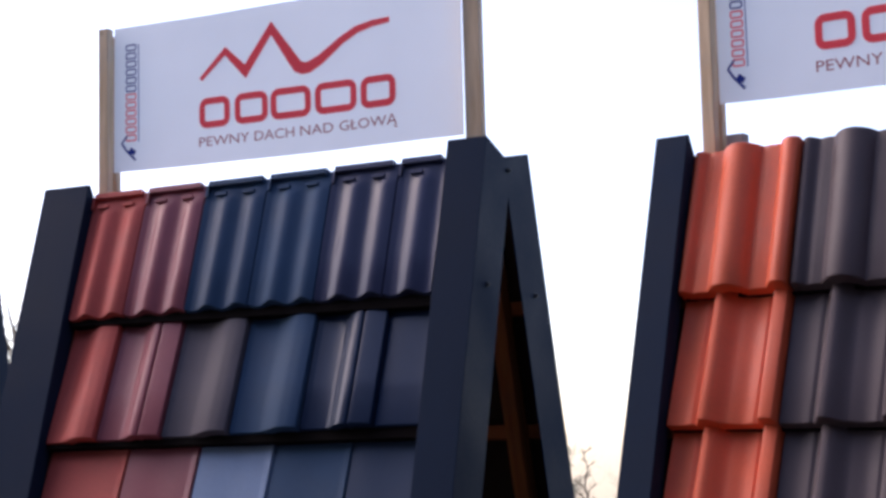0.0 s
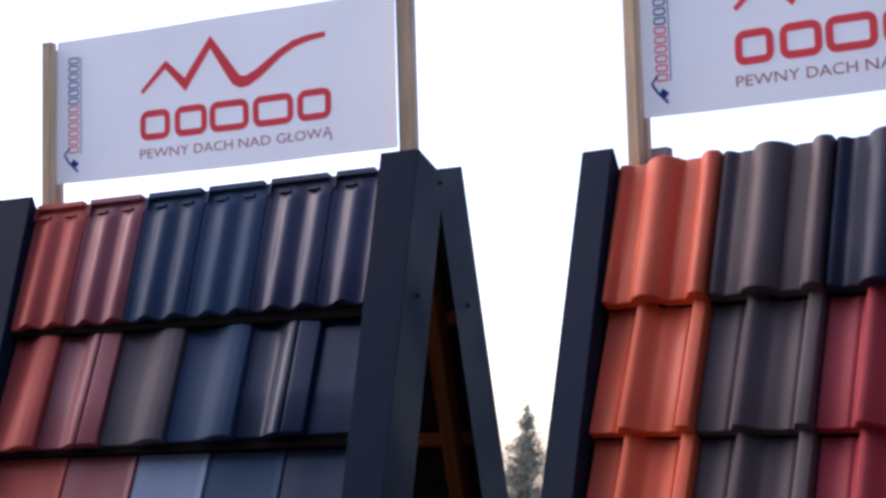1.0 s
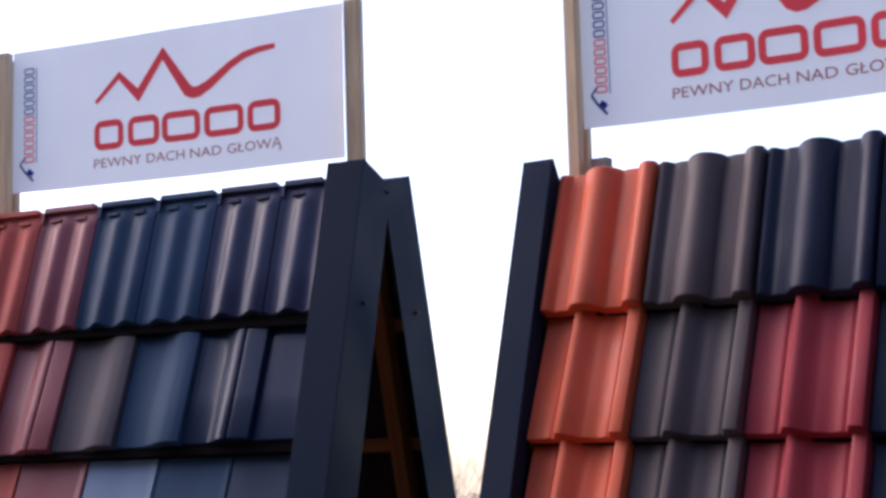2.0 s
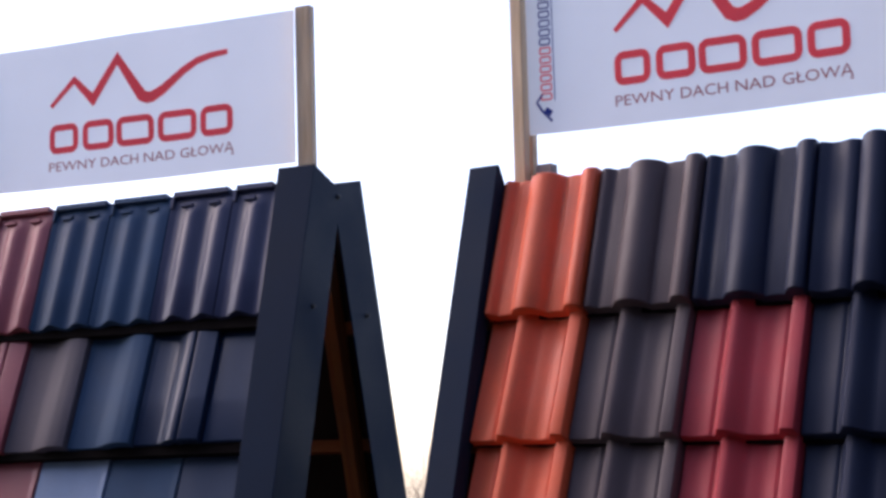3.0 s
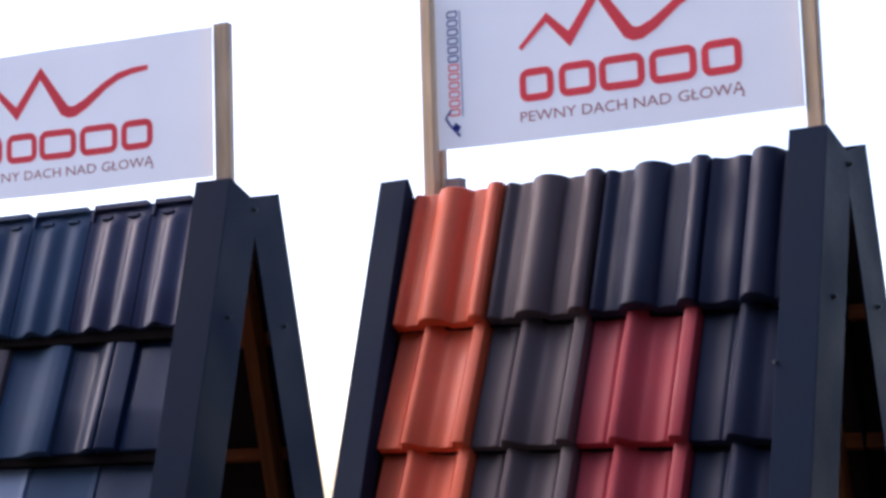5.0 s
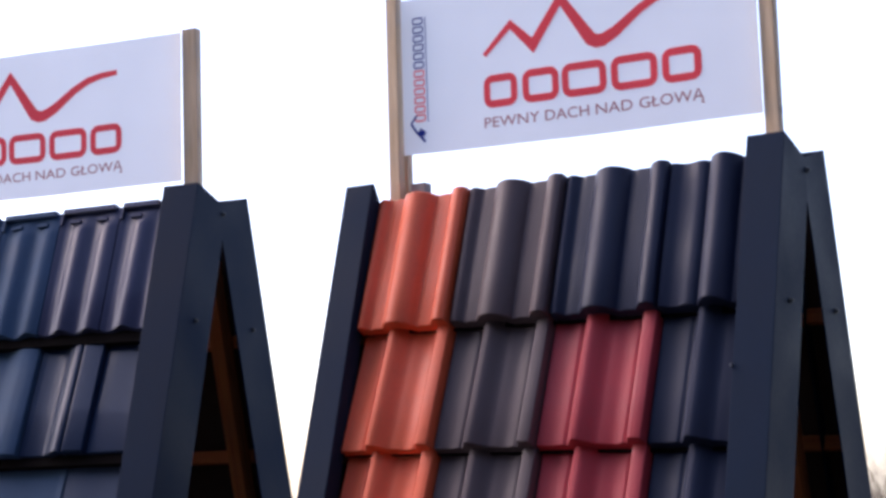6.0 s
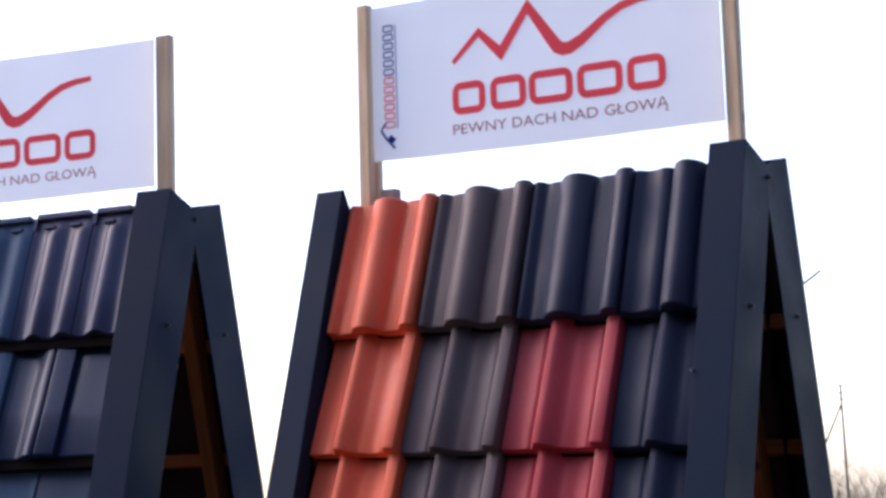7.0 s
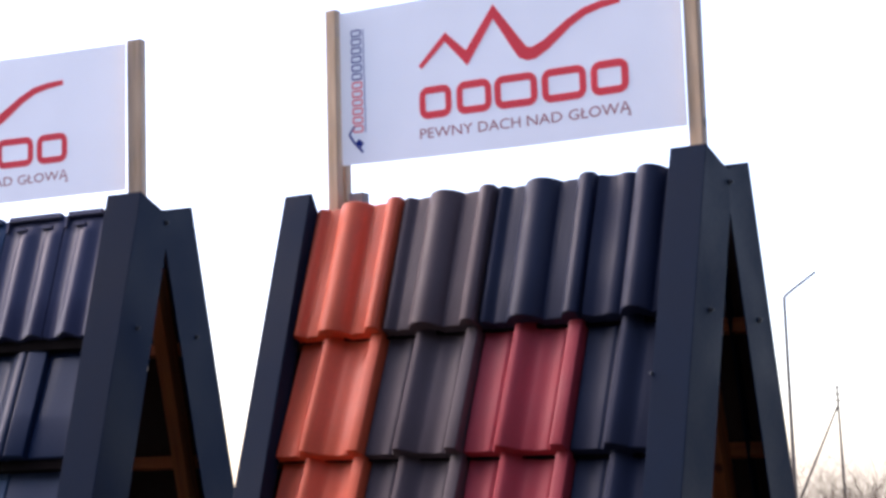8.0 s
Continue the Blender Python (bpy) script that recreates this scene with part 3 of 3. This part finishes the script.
def mesh_part(name, verts, faces, mat, parent, label=""):
    me = bpy.data.meshes.new(name)
    me.from_pydata([tuple(v) for v in verts], [], faces)
    me.materials.append(mat)
    ob = new(name, me)
    ob.parent = parent
    return tagged(ob, label)


def bare_tree(x, y, height, spread, seed, label, stems=1, thick=0.07, depth=4):
    rng = random.Random(seed)
    ob = thing("bare_tree", Matrix.Translation((x, y, land(x, y))), label, "tree", "bare trees")
    tv, tf, cv, cf = [], [], [], []

    def grow(p, d, length, r, level):
        bend = 3
        for q in range(bend):
            d2 = (d + Vector((rng.uniform(-1, 1), rng.uniform(-1, 1), rng.uniform(-0.2, 0.5))) * 0.16).normalized()
            e = p + d2 * length / bend
            r2 = r * (0.86 if q < bend - 1 else 0.72)
            stick(tv if level == 0 else cv, tf if level == 0 else cf, p, e, r, r2, 6 if level == 0 else 3)
            if level < depth and (level > 0 or q > 0):
                for _ in range(rng.choice((1, 2, 2))):
                    a = rng.uniform(0, 2 * math.pi)
                    side = Vector((math.cos(a), math.sin(a), 0))
                    grow(e, (d2 * rng.uniform(0.5, 0.9) + side * spread * rng.uniform(0.4, 0.9)).normalized(), length * rng.uniform(0.45, 0.7), r2 * 0.55, level + 1)
            p, d, r = e, d2, r2

    for s in range(stems):
        lean = Vector((rng.uniform(-1, 1), rng.uniform(-1, 1), 0)) * (0.12 if stems == 1 else 0.45)
        off = Vector((rng.uniform(-1, 1), rng.uniform(-1, 1), 0)) * (0 if stems == 1 else 0.5)
        grow(off, (Vector((0, 0, 1)) + lean).normalized(), height * rng.uniform(0.55, 0.68), thick, 0)
    mesh_part("trunk", tv, tf, BARK, ob)
    mesh_part("crown", cv, cf, TWIG, ob, "bare thin branches")
    return ob


def spruce(x, y, height, radius, seed):
    rng = random.Random(seed)
    ob = thing("spruce", Matrix.Translation((x, y, land(x, y))), "grey-green spruce with a thin ragged top", "tree")
    tv, tf, nv, nf = [], [], [], []
    lean = lambda z: Vector((0.05 * math.sin(z), 0.04 * math.cos(z * 0.7), z))
    for q in range(12):
        z0, z1 = height * q / 12, height * (q + 1) / 12
        stick(tv, tf, lean(z0), lean(z1), 0.11 * (1 - q / 12.5), 0.11 * (1 - (q + 1) / 12.5), 7)
    z = 0.4
    while z < height * 0.985:
        f = 1 - z / height
        reach = radius * (f ** 1.25) * rng.uniform(0.75, 1.12)
        for b in range(rng.choice((5, 6, 7)) if f > 0.15 else 3):
            if f < 0.12 and rng.random() < 0.35:
                continue
            a = rng.uniform(0, 2 * math.pi)
            l = reach * rng.uniform(0.6, 1.1)
            d = Vector((math.cos(a), math.sin(a), rng.uniform(-0.35, 0.45) + (0.6 if f < 0.2 else 0)))
            p0 = lean(z)
            p1 = p0 + d * l
            stick(tv, tf, p0, p1, 0.018 * f + 0.006, 0.004, 3)
            count = int((5 if f < 0.14 else 9) + 34 * l)
            for _ in range(count):
                s = rng.uniform(0.12, 1.05)
                c = p0.lerp(p1, s) + Vector((rng.gauss(0, 1), rng.gauss(0, 1), rng.gauss(-0.3, 1.1))) * 0.11
                t = Vector((rng.uniform(-1, 1), rng.uniform(-1, 1), rng.uniform(-0.9, 0.3))).normalized() * rng.uniform(0.08, 0.18)
                w = t.orthogonal().normalized() * 0.034
                k = len(nv)
                nv.extend((c - w, c + w, c + t))
                nf.append((k, k + 1, k + 2))
        z += height * 0.011 + 0.02 * f
    mesh_part("trunk", tv, tf, BARK, ob)
    mesh_part("crown", nv, nf, NEEDLE, ob, "grey-green needle clumps")
    return ob


def young_tree(x, y, height, seed):
    """A slim leafless tree: one straight leader with short rising side branches."""
    rng = random.Random(seed)
    ob = thing("bare_tree", Matrix.Translation((x, y, land(x, y))), "slim young leafless tree with short side branches", "tree", "bare trees")
    tv, tf, cv, cf = [], [], [], []
    spine = [Vector((0.05 * math.sin(q * 1.7), 0.05 * math.cos(q * 2.1), height * q / 14)) for q in range(15)]
    for q in range(14):
        stick(tv, tf, spine[q], spine[q + 1], 0.11 * (1 - q / 15), 0.11 * (1 - (q + 1) / 15), 6)
    for q in range(5, 14):
        for _ in range(2):
            a = rng.uniform(0, 2 * math.pi)
            l = rng.uniform(0.5, 1.1) * (1.25 - q / 14)
            p = spine[q] + Vector((0, 0, rng.uniform(0, 0.3)))
            e = p + Vector((math.cos(a) * l, math.sin(a) * l, l * rng.uniform(0.35, 0.8)))
            stick(cv, cf, p, e, 0.032, 0.014, 4)
            for _ in range(2):
                m = p.lerp(e, rng.uniform(0.4, 0.9))
                stick(cv, cf, m, m + Vector((rng.uniform(-0.2, 0.2), rng.uniform(-0.2, 0.2), rng.uniform(0.1, 0.35))), 0.016, 0.008, 3)
    mesh_part("trunk", tv, tf, BARK, ob)
    mesh_part("crown", cv, cf, TWIG, ob, "bare thin branches")
    return ob


spruce(-40.65, 64.15, 4.45 - land(-40.65, 64.15), 4.3, 4)
young_tree(-34.03, 56.5, 1.53 - land(-34.03, 56.5), 21)
bare_tree(-52.3, 40.8, 13.8, 0.8, 5, "tall bare tree with fine twigs", thick=0.26, depth=4)
for i, (x, y, h) in enumerate(((-52.9, 40.2, 13.2), (-51.9, 41.2, 13.4), (-52.6, 40.5, 12.6), (-53.3, 39.8, 13.0))):
    bare_tree(x, y, h, 0.9, 80 + i, "tall bare tree with fine twigs", thick=0.24, depth=4)
for i, (x, y, h) in enumerate(((-32.7, 57.6, 4.9), (-36.4, 55.0, 6.9), (-37.7, 54.0, 5.4), (-38.9, 53.2, 6.2), (-41.4, 51.4, 5.4), (-43.9, 49.4, 5.4), (-30.7, 58.8, 4.9))):
    bare_tree(x, y, h, 0.7, 30 + i, "leafless grey-brown shrub with many thin stems", stems=6, thick=0.045, depth=3)
for i, (x, y, h) in enumerate(((-11.1, 34.1, 3.1), (-10.4, 34.3, 3.4), (-9.9, 34.4, 3.55), (-9.3, 34.6, 3.5), (-8.9, 34.8, 3.1), (-8.0, 35.6, 2.6))):
    bare_tree(x, y, h, 0.7, 60 + i, "leafless grey-brown shrub with many thin stems", stems=8, thick=0.042, depth=3)


def street_pole(x, y, bend, reach, rise, azimuth):
    z0 = land(x, y)
    ob = thing("street_lamp", Matrix.Translation((x, y, z0)), "thin grey steel street lamp pole with a slanting arm", "street lamp")
    tv, tf = [], []
    h = bend - z0
    stick(tv, tf, (0, 0, 0), (-0.02, 0, h * 0.5), 0.078, 0.064, 10)
    stick(tv, tf, (-0.02, 0, h * 0.5), (0, 0, h), 0.064, 0.050, 10)
    mesh_part("pole", tv, tf, POLE_WOOD, ob)
    av, af = [], []
    d = Vector((math.cos(azimuth), math.sin(azimuth), 0))
    stick(av, af, (0, 0, h - 0.005), d * reach * 0.12 + Vector((0, 0, h + rise * 0.16)), 0.050, 0.046, 8)
    stick(av, af, d * reach * 0.12 + Vector((0, 0, h + rise * 0.16)), d * reach + Vector((0, 0, h + rise)), 0.046, 0.040, 8)
    mesh_part("arm", av, af, POLE_WOOD, ob)
    return ob


street_pole(-14.15, 43.5, 6.55, 1.0, 0.75, math.atan2(0.32, 0.94))


def line_pole(x, y, top, fork, foot):
    z0 = land(x, y)
    ob = thing("power_pole", Matrix.Translation((x, y, z0)), "dark wooden power pole with a slanting strut", "power pole")
    h = top - z0
    tv, tf = [], []
    stick(tv, tf, (0.15, 0, 0), (0, 0, h), 0.13, 0.10, 10)
    mesh_part("pole", tv, tf, POLE_WOOD, ob)
    sv, sf = [], []
    stick(sv, sf, (*foot, 0), (0.02, 0, fork - z0), 0.12, 0.09, 10)
    mesh_part("strut", sv, sf, POLE_WOOD, ob)
    for dz, l in ((0.15, 0.55), (0.75, 0.45), (1.3, 0.35)):
        cv, cf = [], []
        stick(cv, cf, (-l, 0, h - dz), (l, 0, h - dz), 0.05, 0.05, 6)
        arm = mesh_part("crossarm", cv, cf, POLE_WOOD, ob)
        for s in (-1, 1):
            iv, jf = [], []
            stick(iv, jf, (s * l * 0.9, 0, h - dz), (s * l * 0.9, 0, h - dz + 0.22), 0.06, 0.04, 6)
            mesh_part("insulator", iv, jf, STEEL, arm)
    return ob


line_pole(-40.54, 129.58, 7.73, 6.1, (-5.7, -1.9))
